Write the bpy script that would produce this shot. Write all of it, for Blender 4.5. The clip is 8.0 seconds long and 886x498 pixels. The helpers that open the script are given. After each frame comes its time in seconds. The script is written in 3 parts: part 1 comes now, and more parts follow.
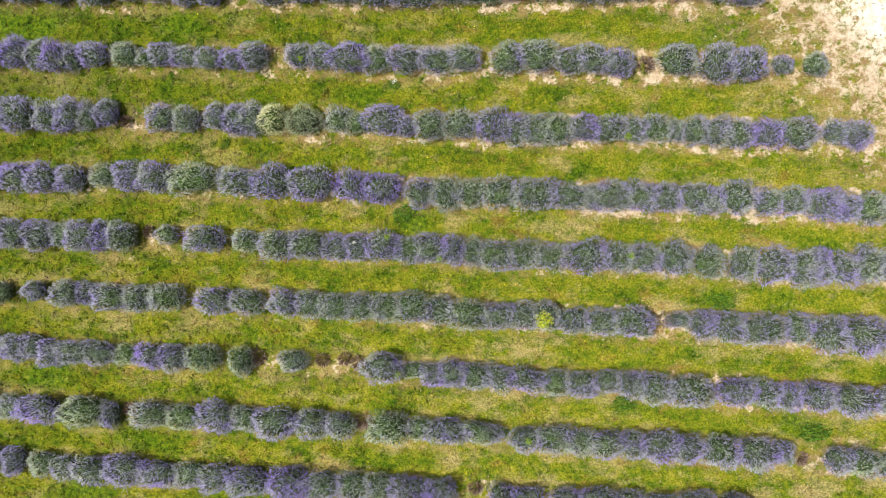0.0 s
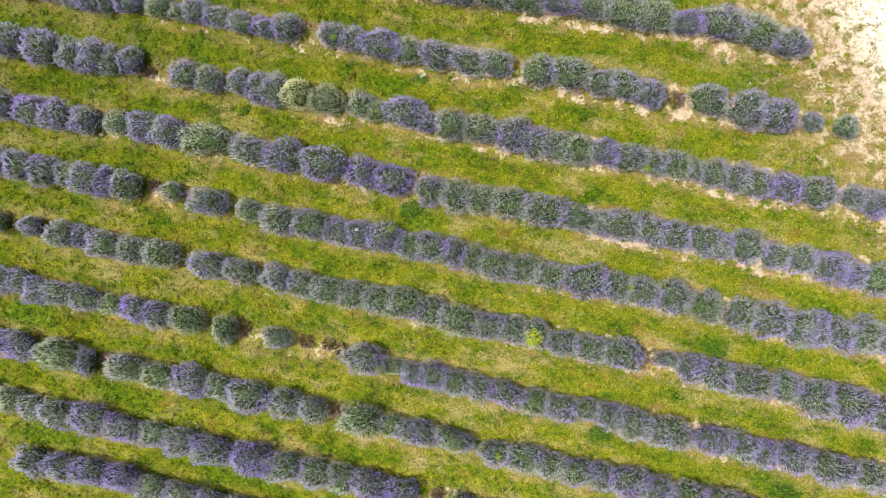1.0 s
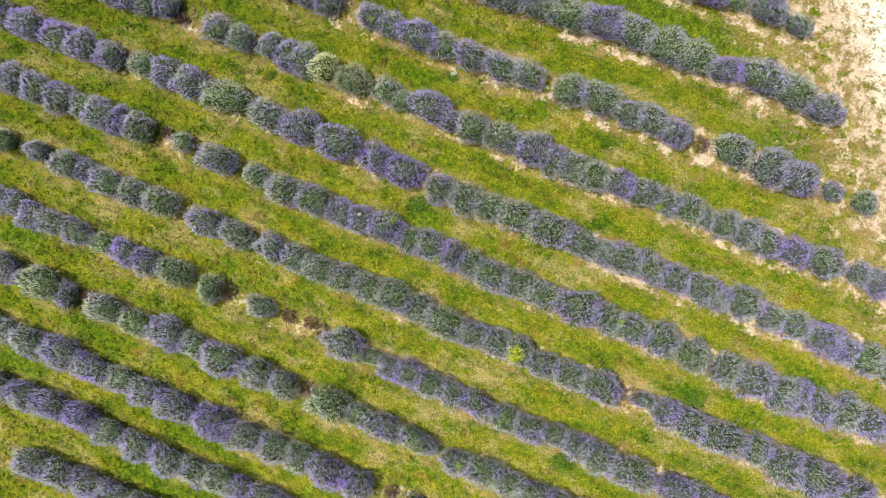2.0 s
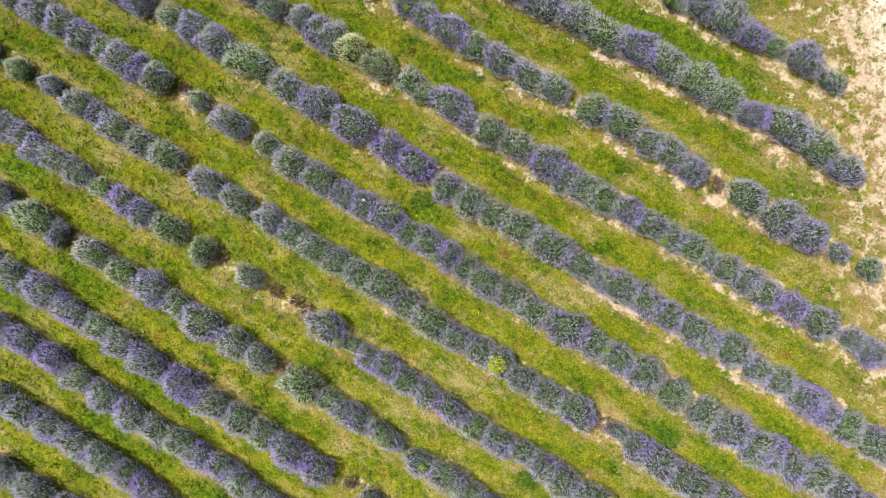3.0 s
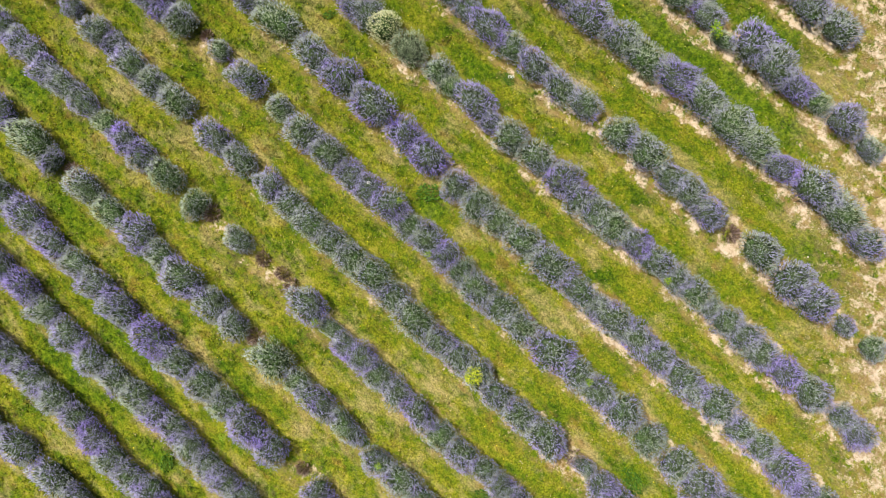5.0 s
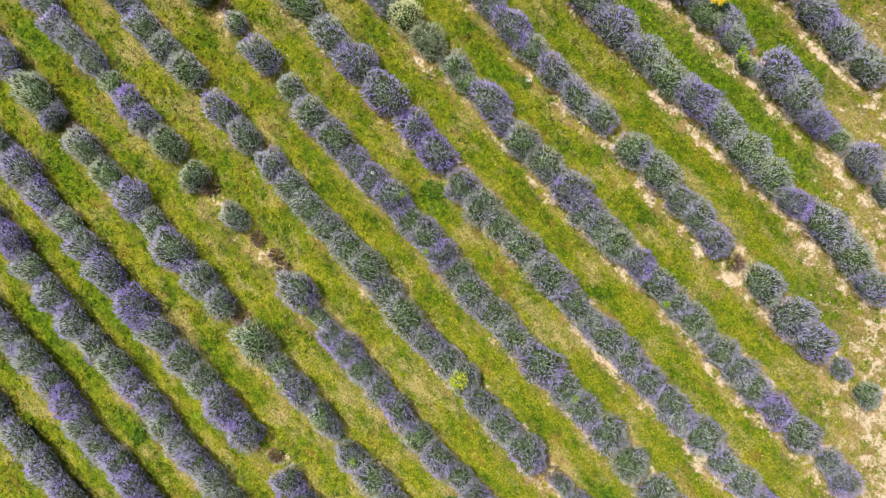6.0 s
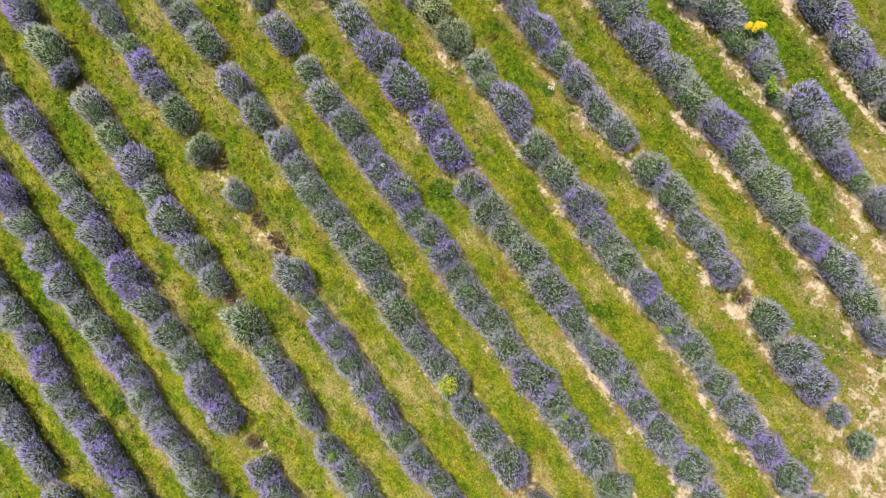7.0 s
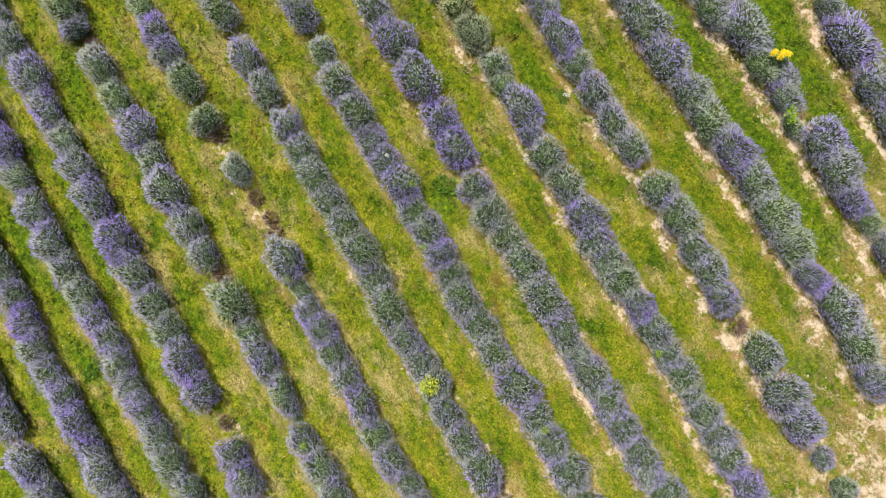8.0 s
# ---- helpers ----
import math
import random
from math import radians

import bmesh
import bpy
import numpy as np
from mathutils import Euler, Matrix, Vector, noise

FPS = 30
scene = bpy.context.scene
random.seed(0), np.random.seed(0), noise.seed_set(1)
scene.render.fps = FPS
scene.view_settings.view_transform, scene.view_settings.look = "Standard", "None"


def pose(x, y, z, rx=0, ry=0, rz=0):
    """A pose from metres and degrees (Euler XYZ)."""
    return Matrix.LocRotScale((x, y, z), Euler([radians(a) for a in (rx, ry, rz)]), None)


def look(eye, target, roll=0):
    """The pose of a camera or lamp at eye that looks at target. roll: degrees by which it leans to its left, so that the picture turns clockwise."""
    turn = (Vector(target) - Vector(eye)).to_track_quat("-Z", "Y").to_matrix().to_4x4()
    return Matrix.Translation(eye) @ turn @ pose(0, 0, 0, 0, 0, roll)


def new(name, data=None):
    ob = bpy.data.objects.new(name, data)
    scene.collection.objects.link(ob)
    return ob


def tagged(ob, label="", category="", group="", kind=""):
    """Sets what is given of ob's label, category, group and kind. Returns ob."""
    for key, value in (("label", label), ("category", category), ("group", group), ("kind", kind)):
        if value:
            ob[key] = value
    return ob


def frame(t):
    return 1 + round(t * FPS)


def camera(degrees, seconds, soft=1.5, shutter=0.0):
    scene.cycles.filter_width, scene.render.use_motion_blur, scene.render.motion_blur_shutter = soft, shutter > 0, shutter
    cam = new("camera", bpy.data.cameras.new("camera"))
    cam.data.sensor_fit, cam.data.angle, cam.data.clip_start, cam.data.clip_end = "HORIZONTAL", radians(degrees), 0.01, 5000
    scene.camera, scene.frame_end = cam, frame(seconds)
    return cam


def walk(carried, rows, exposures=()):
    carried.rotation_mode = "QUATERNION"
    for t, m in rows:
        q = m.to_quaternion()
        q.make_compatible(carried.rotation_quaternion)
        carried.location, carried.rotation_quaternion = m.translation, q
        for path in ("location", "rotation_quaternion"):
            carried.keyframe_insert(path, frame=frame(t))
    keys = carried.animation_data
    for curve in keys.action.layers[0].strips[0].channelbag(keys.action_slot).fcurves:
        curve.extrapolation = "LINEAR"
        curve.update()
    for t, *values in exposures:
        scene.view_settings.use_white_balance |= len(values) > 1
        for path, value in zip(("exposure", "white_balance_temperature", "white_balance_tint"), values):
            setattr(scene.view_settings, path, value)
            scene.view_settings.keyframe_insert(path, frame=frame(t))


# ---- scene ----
# ---- camera ----
cam = camera(70.0, 8.0, soft=0.9)
# seconds, eye x y z, turn about x, y, z: a drone looking straight down, turning and sinking
PATH = [
    (0.0, -0.000, -0.000, 15.316, -0.57, 4.30, -0.00),
    (0.5, -0.013, 0.010, 15.251, -0.24, 4.32, 4.12),
    (1.0, -0.044, 0.030, 15.177, 0.13, 4.34, 9.25),
    (1.5, -0.049, 0.041, 15.098, 0.52, 4.33, 14.52),
    (1.7, -0.038, 0.043, 15.077, 0.68, 4.30, 16.55),
    (2.8, -0.010, 0.058, 14.893, 1.49, 4.08, 27.64),
    (3.0, 0.006, 0.050, 14.859, 1.59, 4.04, 28.91),
    (3.5, 0.002, 0.044, 14.760, 1.75, 3.96, 31.27),
    (4.0, -0.017, 0.045, 14.637, 1.90, 3.89, 33.43),
    (4.5, -0.007, 0.061, 14.484, 2.08, 3.80, 36.34),
    (5.8, 0.052, 0.056, 14.081, 2.58, 3.49, 44.13),
    (6.0, 0.043, 0.069, 14.028, 2.65, 3.44, 45.35),
    (6.5, -0.004, 0.058, 13.889, 2.83, 3.31, 48.36),
    (7.0, -0.030, 0.032, 13.748, 2.99, 3.15, 51.41),
    (7.5, 0.003, 0.044, 13.608, 3.16, 2.98, 54.43),
    (8.0, 0.021, 0.069, 13.453, 3.31, 2.81, 57.43),
]
walk(cam, [(t, pose(x, y, z, rx, ry, rz)) for t, x, y, z, rx, ry, rz in PATH])

# ---- light ----
SUN_ELEVATION, SUN_AZIMUTH = 65.0, 266.0   # azimuth clockwise from +y
world = bpy.data.worlds.new("sky")
scene.world = world
world.use_nodes = True
wn = world.node_tree.nodes
sky = wn.new("ShaderNodeTexSky")
sky.sky_type, sky.sun_disc = "NISHITA", False
sky.sun_elevation, sky.sun_rotation = radians(SUN_ELEVATION), radians(SUN_AZIMUTH)
wn["Background"].inputs["Strength"].default_value = 0.044
world.node_tree.links.new(sky.outputs["Color"], wn["Background"].inputs["Color"])
sun = new("sun", bpy.data.lights.new("sun", "SUN"))
sun.data.energy, sun.data.angle, sun.data.color = 4.8, radians(0.6), (1.0, 0.95, 0.87)
az, el = radians(SUN_AZIMUTH), radians(SUN_ELEVATION)
toward = Vector((math.sin(az) * math.cos(el), math.cos(az) * math.cos(el), math.sin(el)))
sun.matrix_world = look(toward * 60, (0, 0, 0))
scene.view_settings.exposure = 0.31


# ---- materials ----
def material(name, rough=0.8, spec=0.2):
    m = bpy.data.materials.new(name)
    m.use_nodes = True
    n = m.node_tree.nodes
    b = n["Principled BSDF"]
    b.inputs["Roughness"].default_value = rough
    b.inputs["Specular IOR Level"].default_value = spec
    return m, n, m.node_tree.links, b


def ramp(n, stops):
    r = n.new("ShaderNodeValToRGB")
    e = r.color_ramp.elements
    while len(e) < len(stops):
        e.new(0.5)
    for item, (at, col) in zip(e, stops):
        item.position, item.color = at, (*col, 1)
    return r


def arith(n, links, op, a, b, clamp=False):
    m = n.new("ShaderNodeMath")
    m.operation, m.use_clamp = op, clamp
    for slot, v in ((0, a), (1, b)):
        if isinstance(v, (int, float)):
            m.inputs[slot].default_value = v
        else:
            links.new(v, m.inputs[slot])
    return m.outputs[0]


def mixed(n, links, fac, a, b, blend="MIX"):
    m = n.new("ShaderNodeMix")
    m.data_type, m.blend_type = "RGBA", blend
    for slot, v in ((0, fac), (6, a), (7, b)):
        if isinstance(v, (int, float)):
            m.inputs[slot].default_value = v
        elif isinstance(v, tuple):
            m.inputs[slot].default_value = (*v, 1)
        else:
            links.new(v, m.inputs[slot])
    return m.outputs[2]


def noise_node(n, links, coord, scale, detail=4.0, rough=0.6):
    t = n.new("ShaderNodeTexNoise")
    t.inputs["Scale"].default_value, t.inputs["Detail"].default_value = scale, detail
    t.inputs["Roughness"].default_value = rough
    links.new(coord, t.inputs["Vector"])
    return t.outputs[0]


def meadow_colour(n, links, pos):
    """The colour of the mown sward: deep green, yellowing, straw and russet growth in streaks along the rows."""
    along = n.new("ShaderNodeMapping")
    along.inputs["Scale"].default_value, along.inputs["Rotation"].default_value = (0.6, 1.0, 1.0), (0, 0, 0.06)
    links.new(pos, along.inputs["Vector"])
    way = along.outputs[0]
    mid = noise_node(n, links, way, 2.1, 5, 0.62)
    small = noise_node(n, links, pos, 8.5, 4, 0.6)
    sward = ramp(n, [(0.35, (0.035, 0.085, 0.004)), (0.45, (0.12, 0.18, 0.008)), (0.56, (0.235, 0.25, 0.014)), (0.67, (0.36, 0.315, 0.05))])
    links.new(arith(n, links, "ADD", arith(n, links, "MULTIPLY", mid, 0.6), arith(n, links, "MULTIPLY", small, 0.4)), sward.inputs[0])
    shifted = n.new("ShaderNodeVectorMath")
    shifted.operation = "ADD"
    links.new(way, shifted.inputs[0])
    shifted.inputs[1].default_value = (31.0, 17.0, 5.0)
    straw_at = ramp(n, [(0.50, (0, 0, 0)), (0.66, (1, 1, 1))])
    links.new(noise_node(n, links, shifted.outputs[0], 1.7, 6, 0.68), straw_at.inputs[0])
    col = mixed(n, links, arith(n, links, "MULTIPLY", straw_at.outputs[0], 0.75), sward.outputs[0], (0.46, 0.36, 0.15))
    russet_at = ramp(n, [(0.56, (0, 0, 0)), (0.68, (1, 1, 1))])
    further = n.new("ShaderNodeVectorMath")
    further.operation = "ADD"
    links.new(way, further.inputs[0])
    further.inputs[1].default_value = (-13.0, 41.0, 2.0)
    links.new(noise_node(n, links, further.outputs[0], 2.6, 5, 0.65), russet_at.inputs[0])
    col = mixed(n, links, arith(n, links, "MULTIPLY", russet_at.outputs[0], 0.6), col, (0.25, 0.145, 0.035))
    # brightness gradient over the field painted into the colour, greener at its dim end
    cross_field = n.new("ShaderNodeVectorMath")
    cross_field.operation = "DOT_PRODUCT"
    links.new(pos, cross_field.inputs[0])
    cross_field.inputs[1].default_value = (0.5, -0.6, 0)
    green_tone = ramp(n, [(0.0, (0.50, 0.60, 0.47)), (0.5, (0.87, 0.88, 0.85)), (1.0, (1.0, 1.0, 1.1))])
    links.new(arith(n, links, "DIVIDE", arith(n, links, "ADD", cross_field.outputs["Value"], 9.0), 13.0, True), green_tone.inputs[0])
    col = mixed(n, links, 1.0, col, green_tone.outputs[0], "MULTIPLY")
    rich = n.new("ShaderNodeAttribute")
    rich.attribute_name = "green_tone"
    deep = ramp(n, [(0.40, (0.045, 0.105, 0.004)), (0.60, (0.14, 0.21, 0.008))])
    links.new(small, deep.inputs[0])
    return mixed(n, links, rich.outputs["Fac"], col, deep.outputs[0])


def ground_material():
    m, n, links, b = material("meadow_and_soil", 0.95, 0.1)
    pos = n.new("ShaderNodeNewGeometry").outputs["Position"]
    mid = noise_node(n, links, pos, 3.5, 5)
    fine = noise_node(n, links, pos, 15, 8, 0.78)
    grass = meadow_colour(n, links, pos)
    # bare pale earth, by the meadow's own wear
    earth = ramp(n, [(0.30, (0.42, 0.33, 0.18)), (0.41, (0.70, 0.60, 0.42)), (0.52, (0.90, 0.84, 0.71))])
    links.new(noise_node(n, links, pos, 4, 8, 0.72), earth.inputs[0])
    wear = n.new("ShaderNodeAttribute")
    wear.attribute_name = "soil"
    field = ramp(n, [(0.32, (0.30, 0.19, 0.11)), (0.45, (0.58, 0.44, 0.29)), (0.57, (0.68, 0.56, 0.41))])
    links.new(noise_node(n, links, pos, 8, 8, 0.75), field.inputs[0])
    sandy = ramp(n, [(0.78, (0, 0, 0)), (1.05, (1, 1, 1))])
    links.new(wear.outputs["Fac"], sandy.inputs[0])
    bare = mixed(n, links, sandy.outputs[0], field.outputs[0], earth.outputs[0])
    edge = arith(n, links, "ADD", arith(n, links, "MULTIPLY", mid, 2.4), arith(n, links, "MULTIPLY", fine, 1.7))
    level = arith(n, links, "SUBTRACT", arith(n, links, "ADD", wear.outputs["Fac"], 1.50), edge)
    mask = arith(n, links, "MULTIPLY", level, 3.2, True)
    grit = ramp(n, [(0.36, (0.5, 0.52, 0.45)), (0.5, (0.95, 0.95, 0.95)), (0.64, (1.4, 1.35, 1.3))])
    links.new(noise_node(n, links, pos, 24, 4, 0.65), grit.inputs[0])
    grass = mixed(n, links, 1.0, grass, grit.outputs[0], "MULTIPLY")
    spots = ramp(n, [(0.42, (0, 0, 0)), (0.58, (1, 1, 1))])
    links.new(noise_node(n, links, pos, 4.5, 5), spots.inputs[0])
    thatch = arith(n, links, "MULTIPLY", arith(n, links, "MULTIPLY", wear.outputs["Fac"], 1.1, True), spots.outputs[0])
    grass = mixed(n, links, thatch, grass, (0.33, 0.20, 0.095))
    links.new(mixed(n, links, mask, grass, bare), b.inputs["Base Color"])
    bump = n.new("ShaderNodeBump")
    bump.inputs["Strength"].default_value, bump.inputs["Distance"].default_value = 0.8, 0.05
    links.new(fine, bump.inputs["Height"])
    links.new(bump.outputs[0], b.inputs["Normal"])
    return m


def island_material(name, stops, rough=0.75):
    """Leaves of many islands, each with its own colour from the ramp."""
    m, n, links, b = material(name, rough, 0.25)
    r = ramp(n, stops)
    links.new(n.new("ShaderNodeNewGeometry").outputs["Random Per Island"], r.inputs[0])
    links.new(r.outputs[0], b.inputs["Base Color"])
    return m


def grass_material():
    """Blades that share the sward's colour by place; each is lighter or darker by its age, and a few are straw."""
    m, n, links, b = material("grass_blades", 0.75, 0.25)
    geo = n.new("ShaderNodeNewGeometry")
    own = geo.outputs["Random Per Island"]
    own_tone = ramp(n, [(0.0, (0.62, 0.66, 0.6)), (0.5, (1.0, 1.0, 1.0)), (1.0, (1.4, 1.34, 1.5))])
    links.new(own, own_tone.inputs[0])
    col = mixed(n, links, 1.0, meadow_colour(n, links, geo.outputs["Position"]), own_tone.outputs[0], "MULTIPLY")
    straw = arith(n, links, "GREATER_THAN", arith(n, links, "FRACT", arith(n, links, "MULTIPLY", own, 37.3), 0.0), 0.95)
    col = mixed(n, links, straw, col, (0.50, 0.42, 0.15))
    # withered where the earth is worn
    wear = n.new("ShaderNodeAttribute")
    wear.attribute_name = "soil"
    spots = ramp(n, [(0.40, (0, 0, 0)), (0.56, (1, 1, 1))])
    links.new(noise_node(n, links, geo.outputs["Position"], 4.5, 5), spots.inputs[0])
    withered = arith(n, links, "MULTIPLY", arith(n, links, "MULTIPLY", wear.outputs["Fac"], 1.6, True), spots.outputs[0])
    links.new(mixed(n, links, withered, col, (0.46, 0.335, 0.19)), b.inputs["Base Color"])
    return m


def bloom_material(name, stops, spread, rim=0.0):
    """Flower heads and leaves: the bush's bloom (its object colour's red), each head's own chance and a patchy growth
    on a ramp from buds to violet; the outer heads open first. Lit tips and dark gaps are painted in by a random tone
    and noise."""
    m, n, links, b = material(name, 0.8, 0.2)
    info = n.new("ShaderNodeObjectInfo")
    sep = n.new("ShaderNodeSeparateColor")
    links.new(info.outputs["Color"], sep.inputs[0])
    geo = n.new("ShaderNodeNewGeometry")
    own = geo.outputs["Random Per Island"]
    chance = arith(n, links, "MULTIPLY", arith(n, links, "SUBTRACT", own, 0.5), spread)
    patch = arith(n, links, "MULTIPLY", arith(n, links, "SUBTRACT", noise_node(n, links, geo.outputs["Position"], 2.4, 2), 0.5), 1.5)
    fac = arith(n, links, "ADD", arith(n, links, "ADD", sep.outputs[0], chance), patch)
    if rim:
        out = n.new("ShaderNodeAttribute")
        out.attribute_name = "outer"
        fac = arith(n, links, "ADD", fac, arith(n, links, "MULTIPLY", arith(n, links, "SUBTRACT", out.outputs["Fac"], 0.6), rim))
    r = ramp(n, stops)
    links.new(fac, r.inputs[0])
    own_tone = arith(n, links, "FRACT", arith(n, links, "MULTIPLY", own, 53.7), 0.0)
    # contrast of lit tips and shaded crevices, put into the colour
    value = ramp(n, [(0.10, (0.38, 0.39, 0.37)), (0.5, (0.96, 0.96, 0.96)), (0.90, (1.42, 1.42, 1.4))])
    tufts = arith(n, links, "MULTIPLY", arith(n, links, "SUBTRACT", noise_node(n, links, geo.outputs["Position"], 12.0, 2), 0.5), 2.8)
    links.new(arith(n, links, "ADD", arith(n, links, "ADD", arith(n, links, "MULTIPLY", own_tone, 0.6), 0.2), tufts), value.inputs[0])
    links.new(mixed(n, links, 1.0, r.outputs[0], value.outputs[0], "MULTIPLY"), b.inputs["Base Color"])
    return m


SAND = (0.786, 0.618, 8.75)   # the sandy track lies beyond this line
GROUND = ground_material()
GRASS = grass_material()
DRY_GRASS = island_material("dry_tufts", [(0.0, (0.15, 0.17, 0.03)), (0.5, (0.33, 0.29, 0.10)), (1.0, (0.55, 0.45, 0.22))])
FLOWERS = bloom_material("lavender_heads", [(0.0, (0.33, 0.40, 0.24)), (0.25, (0.33, 0.375, 0.305)), (0.46, (0.325, 0.345, 0.385)), (0.68, (0.325, 0.31, 0.485)), (0.98, (0.28, 0.205, 0.585))], 0.5, 0.15)
CREAM = island_material("cream_heads", [(0.0, (0.36, 0.42, 0.16)), (0.5, (0.66, 0.68, 0.36)), (1.0, (0.85, 0.85, 0.6))])
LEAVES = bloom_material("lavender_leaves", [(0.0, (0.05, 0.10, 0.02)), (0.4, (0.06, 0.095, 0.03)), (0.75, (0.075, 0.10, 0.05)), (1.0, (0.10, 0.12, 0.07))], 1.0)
TWIGS = island_material("dead_twigs", [(0.0, (0.16, 0.10, 0.08)), (0.6, (0.33, 0.225, 0.18)), (1.0, (0.50, 0.39, 0.32))])
LIME = island_material("lime_leaves", [(0.0, (0.14, 0.22, 0.01)), (0.35, (0.42, 0.52, 0.015)), (1.0, (0.74, 0.74, 0.06))])
SPRIG = island_material("sprig_leaves", [(0.0, (0.09, 0.22, 0.01)), (0.5, (0.22, 0.40, 0.015)), (1.0, (0.48, 0.55, 0.04))])
GREEN = island_material("weed_leaves", [(0.0, (0.03, 0.08, 0.006)), (0.6, (0.07, 0.17, 0.010)), (1.0, (0.15, 0.27, 0.02))])
SAGE = island_material("sage_leaves", [(0.0, (0.14, 0.19, 0.09)), (0.5, (0.28, 0.34, 0.20)), (1.0, (0.44, 0.47, 0.34))])
YELLOW = island_material("yellow_petals", [(0.0, (0.75, 0.52, 0.01)), (1.0, (0.9, 0.75, 0.03))])
WHITE = island_material("white_petals", [(0.0, (0.7, 0.7, 0.6)), (1.0, (0.85, 0.85, 0.8))])
STONE = island_material("pale_stones", [(0.0, (0.28, 0.22, 0.15)), (0.5, (0.5, 0.43, 0.33)), (1.0, (0.72, 0.66, 0.56))])


# ---- mesh helpers ----
def from_arrays(name, verts, tris, mat):
    """A mesh of triangles from number arrays."""
    me = bpy.data.meshes.new(name)
    me.vertices.add(len(verts))
    me.vertices.foreach_set("co", np.asarray(verts, np.float32).ravel())
    me.loops.add(3 * len(tris))
    me.loops.foreach_set("vertex_index", np.asarray(tris, np.int32).ravel())
    me.polygons.add(len(tris))
    me.polygons.foreach_set("loop_start", np.arange(0, 3 * len(tris), 3, dtype=np.int32))
    me.materials.append(mat)
    me.update(calc_edges=True)
    return me


def unit(v):
    return v / np.maximum(np.linalg.norm(v, axis=-1, keepdims=True), 1e-9)


def frames_of(way):
    """Two directions square to each way."""
    side = unit(np.cross(way, np.where(np.abs(way[:, 2:]) > 0.9, (1.0, 0, 0), (0, 0, 1.0))))
    return side, np.cross(side, way)


def blades(foot, tip, width, rng):
    """One leaf of two triangles from each foot to its tip, widest in the middle."""
    way = unit(tip - foot)
    side, up = frames_of(way)
    turn = rng.uniform(0, math.pi, (len(foot), 1))
    side = side * np.cos(turn) + up * np.sin(turn)
    mid = foot * 0.45 + tip * 0.55
    v = np.stack([foot, mid + side * width[:, None], mid - side * width[:, None], tip], 1).reshape(-1, 3)
    t = np.arange(len(foot))[:, None, None] * 4 + np.array([[0, 1, 2], [1, 3, 2]])[None]
    return v, t.reshape(-1, 3)


def needles(foot, tip, width):
    """A slim three-sided flower head from each foot to its tip, thickest near the foot."""
    way = unit(tip - foot)
    side, up = frames_of(way)
    low = foot * 0.8 + tip * 0.2
    ring = [low + (side * math.cos(a) + up * math.sin(a)) * width[:, None] for a in (0, 2.094, 4.189)]
    v = np.stack([*ring, tip], 1).reshape(-1, 3)
    t = np.arange(len(foot))[:, None, None] * 4 + np.array([[3, 0, 1], [3, 1, 2], [3, 2, 0]])[None]
    return v, t.reshape(-1, 3)


def joined(*pieces):
    verts, tris, at = [], [], 0
    for v, t in pieces:
        verts.append(v)
        tris.append(t + at)
        at += len(v)
    return np.concatenate(verts), np.concatenate(tris)


# ---- where the rows stand ----
def hills(x, y):
    """Low unevenness of the field."""
    return 0.02 * np.sin(0.9 * x + 0.4 * y) + 0.016 * np.sin(1.7 * y - 0.6 * x + 1.0) + 0.008 * np.sin(4.1 * x + 2.3 * y)


# the planted rows: (x, y, length, width, bloom 0 to 9) of each bush, run by run
RUNS = []


def plant_run(row, plants):
    RUNS.append((row, plants))


# row y
plant_run("y", [(-0.93, 9.45, 0.79, 0.68, 3), (-0.03, 9.32, 1.24, 1.01, 7), (1.02, 9.22, 0.95, 0.89, 6), (1.82, 9.14, 0.90, 0.86, 5), (2.62, 9.08, 0.89, 0.83, 4)])
# row z
plant_run("z", [(-3.00, 7.44, 1.05, 0.87, 4), (-2.19, 7.41, 1.04, 0.87, 3), (-1.40, 7.66, 1.15, 0.92, 4), (-0.63, 7.58, 0.74, 0.74, 0), (-0.20, 7.81, 0.62, 0.66, 5), (0.24, 7.61, 0.68, 0.68, 5), (0.83, 7.42, 0.50, 0.45, 1), (1.43, 7.70, 0.95, 1.04, 6), (2.05, 7.60, 0.90, 0.98, 4), (2.70, 7.52, 0.78, 0.74, 7), (3.29, 7.57, 0.55, 0.56, 1)])
plant_run("z", [(3.97, 7.56, 0.85, 0.84, 6), (4.73, 7.43, 0.64, 0.60, 3)])
